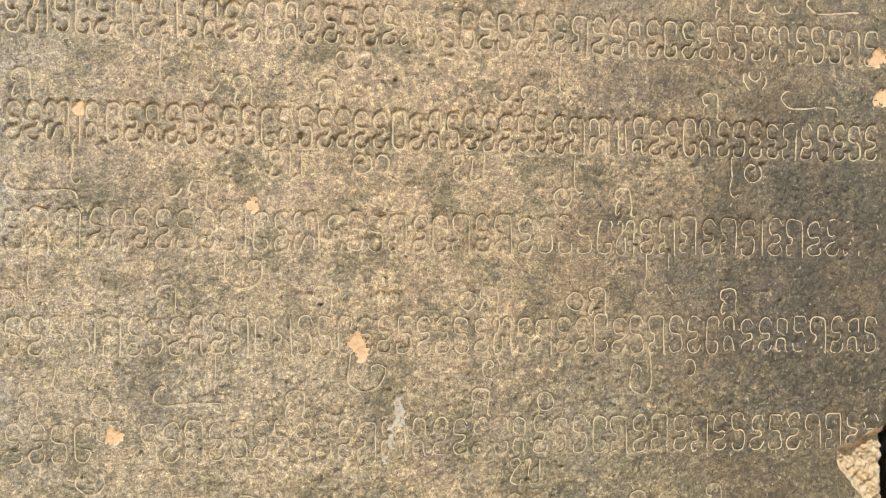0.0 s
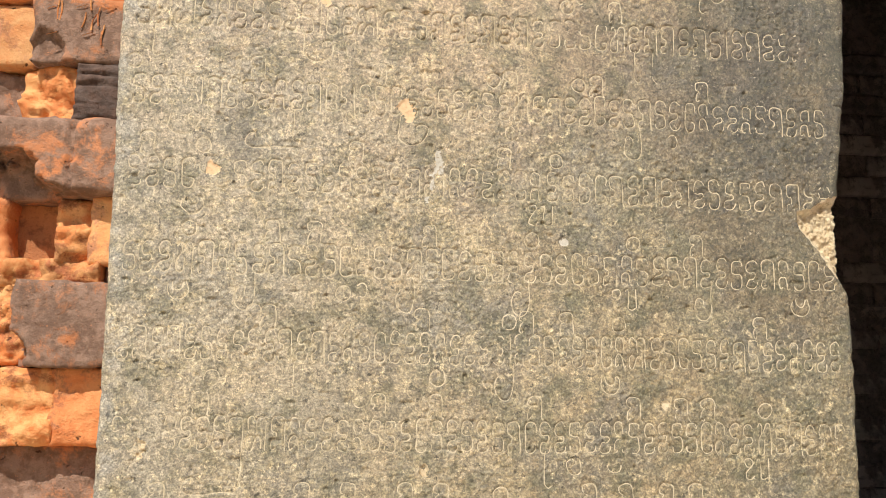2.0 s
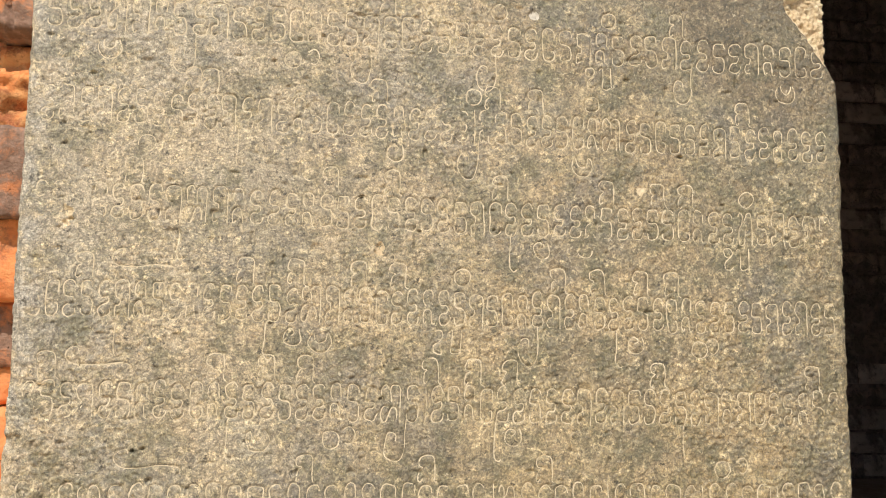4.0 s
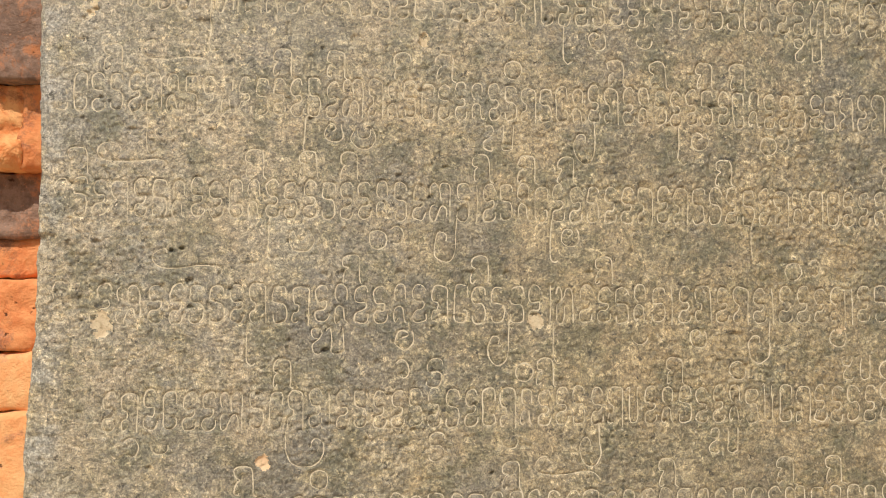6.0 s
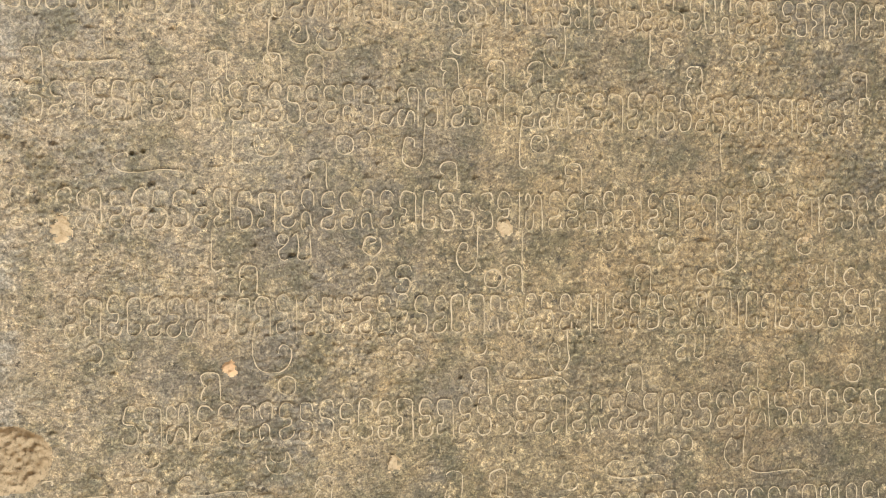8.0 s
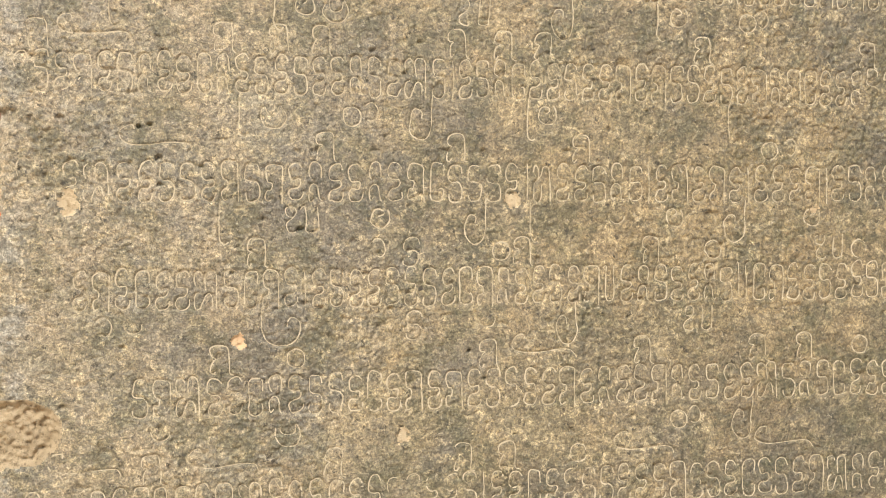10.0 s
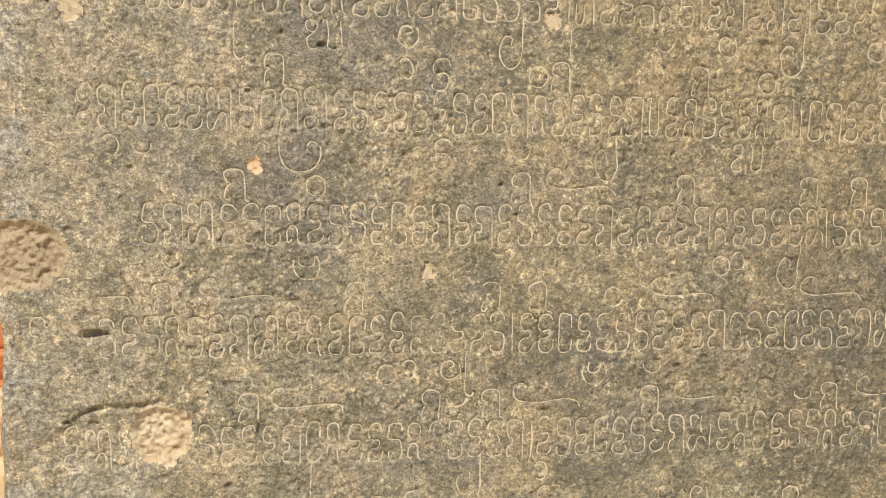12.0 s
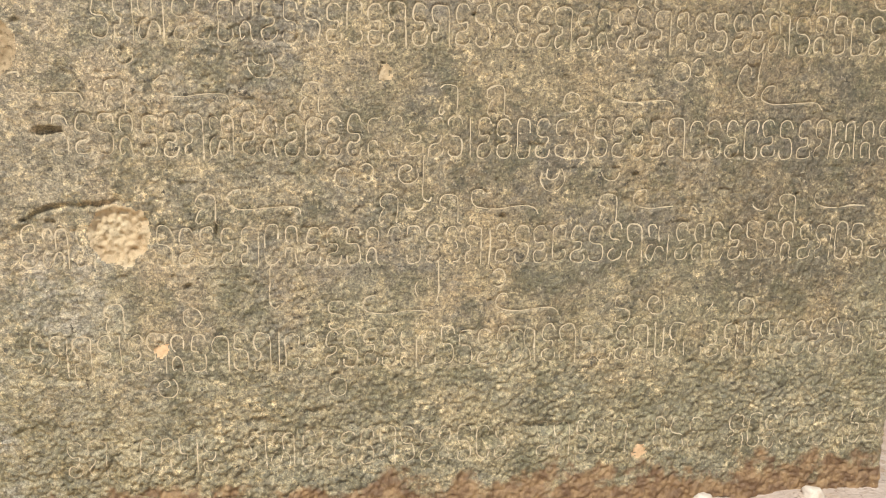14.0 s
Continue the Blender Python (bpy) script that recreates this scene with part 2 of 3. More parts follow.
def clouds(x, z, cell, octaves=1, gain=0.5):
    """Smooth value noise of -1 to 1 over arrays of places, with cells of that size in metres."""
    total, amp, norm = np.zeros_like(x), 1.0, 0.0
    for _ in range(octaves):
        turn_of_table[0] += 1
        table = TABLES[turn_of_table[0] % 12]
        u, v = x / cell + 1000.3 + 17.7 * turn_of_table[0], z / cell + 1000.7
        i, j = np.floor(u).astype(int), np.floor(v).astype(int)
        u, v = u - i, v - j
        u, v = u * u * (3 - 2 * u), v * v * (3 - 2 * v)
        i, j = i % 256, j % 256
        total += amp * ((table[i, j] * (1 - u) + table[i + 1, j] * u) * (1 - v) + (table[i, j + 1] * (1 - u) + table[i + 1, j + 1] * u) * v)
        norm, amp, cell = norm + amp, amp * gain, cell / 2
    return total / norm

# ---- the inscribed stone ----
LEFT, RIGHT, FACE, FOOT, TOP = -0.165, 0.300, 0.429, 0.030, 0.965
PITCH, LETTER = 0.0519, 0.0186
FIRST = 0.9142                                   # the middle of the first line

# strokes of the carved signs in a unit box, from the sandstone's own letter forms
def strokes(text):
    """Turns '9:8 7:10 / ...' into strokes of places in tenths."""
    return [[tuple(float(v) / 10 for v in p.split(":")) for p in s.split()] for s in text.split("/")]


SIGNS = {k: strokes(v) for k, v in {
    "S": "9:8 8:9.6 5:10 2:9.6 1.2:8 1.2:6 3.5:5.3 7:5.2 8.6:3.6 8.4:1 6:0 2.5:0 1:1 1.2:2.3",
    "E": "8.8:8.6 7:10 3.5:9.9 1.5:8.4 1.6:6.4 3.6:5.5 7:5.6 7.8:4.4 6:3.4 3:3.3 1.2:2.2 1.2:0.8 3:0 6.5:0 8.6:0.9 9:2.4",
    "U": "8.4:6.6 8.6:9 7:10 3.4:10 1.4:8.6 1.3:4 1.3:1.2 3:0 6.4:0 8.4:1.2 8.2:3 6:3.2",
    "C": "8.4:6 8.4:8.8 6.8:10 3.4:10 1.6:8.8 1.6:6.6 3.5:5.6 / 3.6:0.9 2:0.2 1:1.4 1.6:3.6 4:4.5 6.6:3.8 7.4:1.4 8.2:0.1 9.6:0.4",
    "N": "4.2:0.4 1.8:0 0.8:1.4 1.8:2.9 4.4:3.2 4.8:5 2:5.6 0.9:7.4 1.4:9.2 3.6:10 8:10 11:9.2 11.4:6 11.4:-0.6",
    "W": "7.4:8.8 5:10 2:9.4 1.2:7.4 2.4:6.2 / 4.6:4.4 2:4 0.6:2 1.6:0.2 4.4:0 6.4:1.6 8.4:3.6 11:4 13:2.6 13:0.4 / 9:5.2 8.6:8.6 10.4:10 14:10 16:8.6 16.2:4 16.2:-0.4",
    "Y": "1:8.4 2.6:10 4.6:8.8 4.4:6.4 2:5 1.2:2.4 2:0.2 5:0 6.6:1.2 6.8:4.8 / 4.6:6.6 6.4:7.4 8:9.6 10.6:10 12.4:8.6 12.6:4 12.6:-0.4",
    "A": "0.8:9.4 2.6:10 2.8:6 2.8:1.2 4.6:0 7.6:0.6 8.2:3 8.2:9 9.6:10",
    "I": "2.4:10 2.6:5 2.4:-0.6",
    "n": "2.6:1.2 1.6:0 0.6:1.2 1.6:4.4 3:5.4 0.9:6.2 0.8:8.6 2.8:10 6.2:10 8.2:8.6 8.3:3 8.4:0.4 10:-0.4",
    "o": "5:10 1.6:8.6 0.3:5 1.6:1.4 5:0 8.4:1.4 9.7:5 8.4:8.6 5:10 3.4:9.6",
    "e": "4:5.6 6.2:6.8 5.6:8.8 3:9.4 0.6:7 0.6:3 3.4:0.4 7:0.4 9.4:3 9.2:7 8:9.4",
    "c": "1.4:8 4:9.8 7.4:9.2 9.2:6 8.4:2.2 5.6:0.4 3:1.6",
    "u": "0.2:9 1:4.4 3.6:1 7:1 9.2:4.6 9.6:9",
    "J": "2.6:10 1.8:9 1.6:5 1.2:2 2:0.6 3.8:0 5.8:0.6",
    "~": "4.6:8.2 4.2:10 1.8:9.6 0.4:7 1:4.4 4:2.8 9:2.6 14:3.2 19:3.4 21.6:2.6 22.4:0",
    "y": "8:10 8.2:6 8.1:3 6.6:0.6 3.6:0 0.8:1.6 0.2:4.4 2:6.6 4.2:6.2 4.4:4.6",
    "h": "1:10 0.9:5 1.2:2.2 3:0.4 5.6:0 8.4:0.9 9.8:3.4 9.6:6 8:7 6.6:6.2 7:5",
    "@": "0.6:7.4 0:4 2.2:0.8 5:0 8:0.8 10:4 9.4:7.4 8.2:9 / 2.4:8.6 2.8:5.6 5:4.4 7.2:5.6 7.6:8.6",
    "w": "3.6:6 1:6.4 0.8:9.4 3.4:10 4.6:8 3:5.6 1:3.6 1:0.8 3.6:0 4.8:1.6 / 6.4:9 8.2:9.8 8.4:5 8:1 10:0 12:1 / 12.4:10 12.4:0.6",
}.items()}
WIDE = {"W": 1.5, "Y": 1.25, "N": 1.12, "I": 0.45, ".": 1.3}
BROAD = {k: max(a for st in v for a, _ in st) for k, v in SIGNS.items()}
# the marks between the lines: width, height, and how far the middle lies from that of its row
MARKS = {"n": (0.0112, 0.0138, 0), "o": (0.0095, 0.0095, 0), "e": (0.0100, 0.0100, 0.002), "c": (0.0080, 0.0095, 0.002), "u": (0.0095, 0.0052, 0.001),
         "J": (0.0100, 0.0215, 0.0), "~": (0.0150, 0.0125, 0.003), "y": (0.0140, 0.0225, 0.0), "h": (0.0205, 0.0200, 0.001), "@": (0.0125, 0.0125, 0), "w": (0.0130, 0.0130, 0.001), "S": (0.0095, 0.0140, 0)}
# each line of the text: its letters, the marks under it, the marks over the next line, with the millimetres from the stone's edge
SCRIPT = [
    ("", "", "n370 u387 u403 ~418"),
    ("EYSUENENSCEEUCEESEENSSSESESENEECEUEESSSWESSNS",
     "J83 e170 c180 J284 @387",
     "n16 u103 n120 n162 u250 n265 n363 ~403"),
    ("EEWICUECESESSUCSEEEEUECSEEESEENWACEEUCESEENESESE",
     "J42 w138 e178 c188 w230 J292 J377 e386",
     "~9 u85 n98 e282 n315"),
    ("SNWECEESESIUEWESSNEUNENESESUYENNENSIENEENS",
     "J22 h119 J330 J343",
     "o8 u42 n83 n159 o232 n244 o289 n301 n373"),
    ("SESWNESECENUNSSUEESEESEYSNEEUESNSEUCEECSNECS",
     "h38 J109 h179 e244 y325 c351",
     "n19 o52 ~77 n145 n239 o273"),
    ("EESUSESENESESESENWCEEEUCESSUNENENESESENNES",
     "@47 w260",
     "o46 n96 n121 n192 n218 o256 o322 n365"),
    ("SEEYNCSENSESUCESNSUESSEESEUSNCSESNEESENCSUE",
     "@41 y81 o139 c150 y178 y250 w314 y368 @433",
     "n86 n95 n188 o241 n253 n278 o311 n405"),
    ("ENSNESESEENENECSUEEECEEEEICSSEESUCWESUSSENSEECEEE",
     "o63 J114 e197 y239 @305",
     "n58 u150 n162 n196 n257 n320 n351 n368 o405"),
    ("ENEUESSNWNCEEECSSEUSESESNUEESEECSEESSUCEEYSNENS",
     "J85 J266 e281 u306 w396",
     "n36 ~49 n118 n145 n179 n200 o235 n291 n314 n339 n358"),
    ("EUESENCSECESEESEWNCSUEECESNSUCENECSEESEUCEESESNENES",
     "J55 J132 e143 @158 w225 y274 J327 e335 o373 c381",
     "n20 ~29 n105 n131 n151 n219 n242 n263 n348 n443"),
    ("ESENESCEEUCESESEECSEWSIESCUEESEENENSSESENCNUEECSE",
     "J114 @127 o165 c174 y200 J257 e264 J366",
     "~56 n152 n217 n282 o385 c397"),
    ("ENEWEESSENSNECEECENUSSSEIYEESCSIENENEIEEENIESCE",
     "J104 w138 e178 y227 J258 u300 e332 y366 e409",
     "n118 c177 S193 o239 n250 n319 o353 w417 o436"),
    ("..ENEUEEWSUNEIESEESESEUNCEESENAECSEECSAUNEESEESN",
     "c46 u59 h128 S194 u231 y274 w342",
     "n100 o136 n232 ~245 n314 n378 n405 o436"),
    ("....SNWEEUCESSEUENENESEEENECEENCESEEWSCSUEEN",
     "u71 @131 o333 c341 y369",
     "~20 n67 ~84 n153 n218 n241 o278 ~298 ~376"),
    ("ENESESCSENWECEUEECSEESIEEUEESSEEENESEUESENWCEE",
     "o168 c178 e198 J209 @269 u299",
     "n104 ~115 n189 u201 n219 ~230 n299 ~313 u379 n394 ~410"),
    (".EWN..SEEENUCEESCESEENIESEUESENWECEESSCENUSEE",
     "J135 y209 c243",
     "n60 o95 S163 ~177 ~243 S308 e326 u352 o375"),
    (".ENNEIENCSNSNIUEESEENESSEEWENSEENANUENACEEEESNE",
     "e82 o163",
     ""),
    ("..EN.UCNE.NWEEESNSECSUE.ENSEN.CSE.NUECESNES",
     "",
     ""),
]


def smooth(points, step=0.00035):
    """A rounded line through the points, at even steps."""
    p = np.array([points[0], *points, points[-1]])
    out = []
    for a, b, c, d in zip(p, p[1:], p[2:], p[3:]):
        t = np.linspace(0, 1, max(2, int(np.linalg.norm(c - b) / step)), endpoint=False)[:, None]
        out.append(0.5 * (2 * b + (c - a) * t + (2 * a - 5 * b + 4 * c - d) * t * t + (3 * b - a - 3 * c + d) * t ** 3))
    return np.vstack(out + [p[-1:]])


def place_sign(key, x, z, w, h):
    """The strokes of a sign with its lower left at (x, z), cut by hand: never twice quite the same."""
    lean, wob = random.uniform(-0.05, 0.07), 0.042
    return [smooth([(x + w * (a + lean * b + random.uniform(-wob, wob)), z + h * (b + random.uniform(-wob, wob) * 0.6)) for a, b in s]) for s in SIGNS[key]]


CUT = (1.45, 1.45, 1.10, 0.88, 0.82, 0.76, 0.76, 0.80, 0.84, 0.86, 0.86, 0.86, 0.86, 0.88, 0.80, 0.62, 0.3)   # depths, mm
letters, marks = [], []          # (line, strokes, depth)
random.seed(11)
for n, (text, under, over) in enumerate(SCRIPT):
    z = FIRST - PITCH * (n - 1)
    cut = CUT[max(0, n - 1)] / 1000
    if text:
        total = sum(WIDE.get(k, 1) for k in text)
        x, unit = LEFT + 0.007, (RIGHT - LEFT - 0.013) / total
        for k in text:
            w = unit * WIDE.get(k, 1)
            tilt = -0.011 * (x - LEFT)
            if k != ".":
                letters.append((n, place_sign(k, x + 0.0004, z - LETTER / 2 + tilt + random.uniform(-0.0005, 0.0005), w * 0.80 / BROAD[k] if k != "I" else unit * 0.8, LETTER * random.uniform(0.94, 1.04)), cut))
            x += w
    for row, drop in ((under, 0.0195), (over, 0.0345)):
        for token in row.split():
            k, x = token[0], LEFT + float(token[1:]) / 1000
            if k in MARKS:
                w, h, up = MARKS[k]
                marks.append((n, place_sign(k, x - w * (0.1 if k == "~" else 0.5), z - drop - 0.011 * (x - LEFT) + up - h / 2, w, h), min(cut, 0.00082) * 0.92))

# the face as a fine relief: rows from the foot up, columns from left to right
STEP = 0.00066
gx, gz = np.meshgrid(np.arange(LEFT - 0.012, RIGHT + 0.032, STEP), np.arange(FOOT, TOP, STEP))
relief = 0.0009 * clouds(gx, gz, 0.11, 3) + 0.00042 * clouds(gx, gz, 0.018, 3)
grain = 0.00040 * clouds(gx, gz, 0.0056, 4, 0.85) + 0.00024 * clouds(gx, gz, 0.0016, 1)
grain *= 1.0 + 0.3 * np.clip((0.55 - gz) / 0.15, 0, 1) + 0.8 * np.clip(clouds(gx, gz, 0.05, 2) * 2, -0.6, 1) + 1.9 * np.clip((0.15 - gz) / 0.06, 0, 1)
pits = np.clip(clouds(gx, gz, 0.0055, 1) - 0.74, 0, 1) * 0.0050
worn = np.clip(0.95 + 1.1 * clouds(gx, gz, 0.035, 3) - 0.22 * np.clip((gx - 0.2) / 0.1, 0, 1) * (gz < 0.83) - 0.6 * np.clip((-0.11 - gx) / 0.04, 0, 1) * (gz < 0.70), 0.12, 1)
patchy = clouds(gx, gz, 0.006, 3, 0.7)
groove = np.zeros_like(gx)
for n, lines, cut in letters + marks:
    p = np.vstack(lines)
    i, j = np.rint((p[:, 1] - FOOT) / STEP).astype(int), np.rint((p[:, 0] - gx[0, 0]) / STEP).astype(int)
    half = 0.00105 if n <= 2 else 0.00060
    reach = range(-3, 4) if n <= 2 else range(-2, 3)
    for di in reach:
        for dj in reach:
            a, b = i + di, j + dj
            ok = (a >= 0) & (a < gx.shape[0]) & (b >= 0) & (b < gx.shape[1])
            a, b = a[ok], b[ok]
            d = np.hypot(gx[a, b] - p[ok, 0], gz[a, b] - p[ok, 1])
            np.maximum.at(groove, (a, b), cut * np.clip(1 - (d / (half + 0.0003)) ** 2, 0, 1))
depth = -relief - grain + pits + groove * worn          # inwards from the face


def blotch(x, z, rx, rz, ragged=0.3, cell=0.008):
    """How far inside a ragged round patch each place lies: over 0 inside, 1 in the middle."""
    field = np.full_like(gx, -1.0)
    j0, j1 = np.searchsorted(gx[0], (x - rx * 2, x + rx * 2))
    i0, i1 = np.searchsorted(gz[:, 0], (z - rz * 2, z + rz * 2))
    near_x, near_z = gx[i0:i1, j0:j1], gz[i0:i1, j0:j1]
    field[i0:i1, j0:j1] = 1 - np.hypot((near_x - x) / rx, (near_z - z) / rz) + ragged * clouds(near_x, near_z, cell, 3)
    return field


# broken places: (name, field, depth, roughness, material, label)
corner = blotch(0.305, 0.672, 0.060, 0.045, 0.10)
rim = 0.0025 * clouds(gx, gz, 0.009, 3)
for inward in (gx - 0.2685 + rim, gx - 0.2690 - (0.684 - gz) * 0.72 + rim, 0.6935 + (gx - 0.27) * 0.36 - gz + 1.3 * rim):      # its three straight rims
    corner = np.minimum(corner, inward / 0.02)
scars = [
    ("broken_corner", corner, 0.006, 0.0032, BREAK, "pale fresh break at the stone's edge"),
    ("sandy_scar", np.minimum(blotch(-0.1620, 0.2765, 0.0228, 0.0172, 0.14, 0.01), (0.2945 + 0.0015 * clouds(gx, gz, 0.008, 2) - gz) / 0.012), 0.0024, 0.0022, GREYBREAK, "rounded sandy scar at the stone's edge"),
    ("chipped_hollow", blotch(-0.1015, 0.1925, 0.0128, 0.0160, 0.42, 0.010), 0.0030, 0.0024, BREAK, "pale chipped hollow"),
]
for x, z, r, m in ((0.0105, 0.750, 0.0065, FLAKE), (-0.1075, 0.708, 0.0055, FLAKE), (-0.041, 0.821, 0.0042, FLAKE), (-0.124, 0.868, 0.0058, FLAKE), (0.174, 0.567, 0.0045, BREAK),
                   (0.024, 0.527, 0.0045, BREAK), (0.111, 0.669, 0.0035, LIME), (-0.140, 0.543, 0.0050, BREAK), (-0.133, 0.385, 0.0055, BREAK), (0.080, 0.383, 0.0048, BREAK),
                   (0.246, 0.377, 0.0045, BREAK), (-0.057, 0.317, 0.0042, FLAKE), (0.022, 0.266, 0.0045, BREAK), (0.157, 0.070, 0.0050, FLAKE), (0.292, 0.903, 0.0065, FLAKE),
                   (0.295, 0.881, 0.0070, FLAKE), (-0.085, 0.137, 0.0038, FLAKE)):
    scars.append(("flaked_spot", blotch(x, z, r * 0.78, r * random.uniform(0.75, 1.1), 0.75, 0.006), 0.0009, 0.0004, m, ""))
for x, z, rx, rz in ((0.0320, 0.717, 0.0020, 0.0075), (0.0275, 0.702, 0.0018, 0.0060), (0.0290, 0.711, 0.0012, 0.0050), (0.0240, 0.694, 0.0012, 0.0035)):
    scars.append(("lime_smear", blotch(x, z, rx, rz, 1.1, 0.004), 0.0002, 0.0002, LIME, "white lime smear"))
owner = np.zeros(gx.shape, int)
scree = clouds(gx, gz, 0.005, 3, 0.75)
ragged_rim = clouds(gx, gz, 0.0022, 2, 0.8)
for k, (name, field, deep, rough, m, label) in enumerate(scars, 1):
    inside = np.clip(field / 0.22, 0, 1)
    depth = np.where(field > 0, depth * (1 - inside) + inside * (deep + rough * (0.22 * scree + 0.8 * ragged_rim)), depth)
    owner[field > np.clip(ragged_rim, 0, 0.5) * (2.2 if name == "lime_smear" else 0.0 if k < 4 else 1.2)] = k
for _ in range(130):                                 # small pits
    r = random.uniform(0.0005, 0.0013) * random.choice((1, 1, 1, 1.6))
    depth += random.uniform(0.0008, 0.0022) * np.clip(2 * blotch(random.uniform(LEFT + 0.01, RIGHT - 0.01), random.uniform(0.08, TOP), r * random.uniform(1, 1.8), r, 0.4, 0.003), 0, 1)
# lips, cracks and hollows that keep the stone's own colour
crack = 0.207 - 0.019 * np.clip((-0.126 - gx) / 0.038, 0, 1) ** 1.3 + 0.0025 * clouds(gx, gz * 0, 0.012, 3)
span = np.clip((-0.092 - gx) / 0.01, 0, 1)
depth += span * (0.0030 * np.clip(0.45 + 1.2 * clouds(gx, gz, 0.014, 2), 0, 1) * np.exp(-((gz - crack) / 0.0014) ** 2) + 0.0014 * np.clip((crack - gz) / 0.004, 0, 1) * np.clip((0.05 - crack + gz) / 0.05, 0, 1))
for x, z, rx, rz, deep in ((-0.130, 0.240, 0.0085, 0.0028, 0.0045), (0.104, 0.088, 0.015, 0.0034, 0.003), (0.074, 0.083, 0.014, 0.007, 0.0014), (-0.057, 0.1935, 0.0012, 0.0045, 0.003),
                           (0.088, 0.541, 0.001, 0.001, 0.002), (-0.101, 0.4205, 0.0011, 0.0011, 0.003), (-0.096, 0.4215, 0.0013, 0.0013, 0.003), (-0.145, 0.592, 0.0016, 0.0012, 0.002), (0.046, 0.539, 0.0014, 0.001, 0.002),
                           (-0.163, 0.425, 0.008, 0.006, 0.003), (-0.040, 0.098, 0.009, 0.003, 0.0018), (-0.012, 0.102, 0.007, 0.0030, 0.0022), (0.130, 0.1, 0.02, 0.01, 0.001), (0.02, 0.075, 0.02, 0.012, 0.0015)):
    depth += deep * np.clip(1.4 * blotch(x, z, rx, rz, 0.35, 0.004), 0, 1)
depth += 0.0016 * np.clip((0.105 - gz) / 0.04, 0, 1) * (1 + clouds(gx, gz, 0.012, 3))
# worn arrises: columns past the edge run back along the sides
zz = gz[:, :1]
edge_r = np.interp(zz, (0.30, 0.52, 0.600, 0.636, 0.646, 0.705, 0.731, 0.776, 0.81, 0.96), (0.2985, 0.3005, 0.3025, 0.3025, 0.2998, 0.2996, 0.3025, 0.3085, 0.3108, 0.3175))
edge_r = edge_r + 0.0009 * clouds(zz, zz * 0, 0.02, 3) + 0.0007 * clouds(zz, zz * 0, 0.005, 2)
edge_l = LEFT + 0.0012 * np.exp(-((zz - 0.46) / 0.05) ** 2) - 0.0042 * np.clip((0.38 - zz) / 0.06, 0, 1) - 0.0020 * np.clip((zz - 0.70) / 0.08, 0, 1) - 0.0024 * np.clip((0.23 - zz) / 0.04, 0, 1) + 0.0009 * clouds(zz, zz * 0, 0.03, 3) + 0.0007 * clouds(zz, zz * 0, 0.006, 2)
past = np.maximum(gx - edge_r, 0) + np.maximum(edge_l - gx, 0)
near = np.minimum(edge_r - gx, gx - edge_l)
depth += 0.0022 * np.clip(1 - near / 0.005, 0, 1) ** 2 * (1 + 0.6 * clouds(gx, gz, 0.009, 2)) * (near >= 0) + 0.0022 * (near < 0)
px = np.clip(gx, edge_l, edge_r)
xyz = np.stack([px, FACE + depth + past * 4.0, gz], -1)

stone = new("inscribed_stone")
stone.location = (0, 0, 0)
tagged(stone, "weathered grey-tan sandstone door jamb carved with lines of old script", "stone slab")
cell_owner = owner[:-1, :-1]
band = np.clip(np.floor((FIRST - 0.0425 - gz[:-1, :-1]) / PITCH).astype(int) + 2, 0, len(SCRIPT) - 1)     # which line each place belongs to
bands = {}
for n in range(len(SCRIPT)):
    bands[n] = part("inscribed_band", grid_mesh("inscribed_band", xyz, (cell_owner == 0) & (band == n), STONE), stone, "band of weathered stone face with one line of carved script")
for k, (name, field, deep, rough, m, label) in enumerate(scars, 1):
    if (cell_owner == k).any():
        part(name, grid_mesh(name, xyz, cell_owner == k, m), stone, label)
# the block behind its face, and its plain upper end
block = bmesh.new()
for lo, hi in (((LEFT + 0.002, FACE + 0.03, 0.0), (RIGHT - 0.006, FACE + 0.50, TOP)), ((LEFT, FACE + 0.001, TOP - 0.001), (RIGHT + 0.005, FACE + 0.50, 1.45))):
    bmesh.ops.create_cube(block, size=1, matrix=Matrix.Translation((Vector(lo) + Vector(hi)) / 2) @ Matrix.Diagonal((*(Vector(hi) - Vector(lo)), 1)))
bmesh.ops.bevel(block, geom=block.edges[:], offset=0.003, segments=2, affect="EDGES")
me = bpy.data.meshes.new("block")
block.to_mesh(me)
block.free()
me.materials.append(STONE)
part("block", me, stone)


def surface(p):
    """The face's y at places (x, z)."""
    u, v = (p[:, 0] - gx[0, 0]) / STEP, (p[:, 1] - FOOT) / STEP
    i, j = np.clip(v.astype(int), 0, gx.shape[0] - 2), np.clip(u.astype(int), 0, gx.shape[1] - 2)
    u, v = np.clip(u - j, 0, 1), np.clip(v - i, 0, 1)
    y = xyz[..., 1]
    y = (y[i, j] * (1 - u) + y[i, j + 1] * u) * (1 - v) + (y[i + 1, j] * (1 - u) + y[i + 1, j + 1] * u) * v
    return y, owner[i, j] > 0, worn[i, j] + 0.5 * patchy[i, j], patchy[i, j]


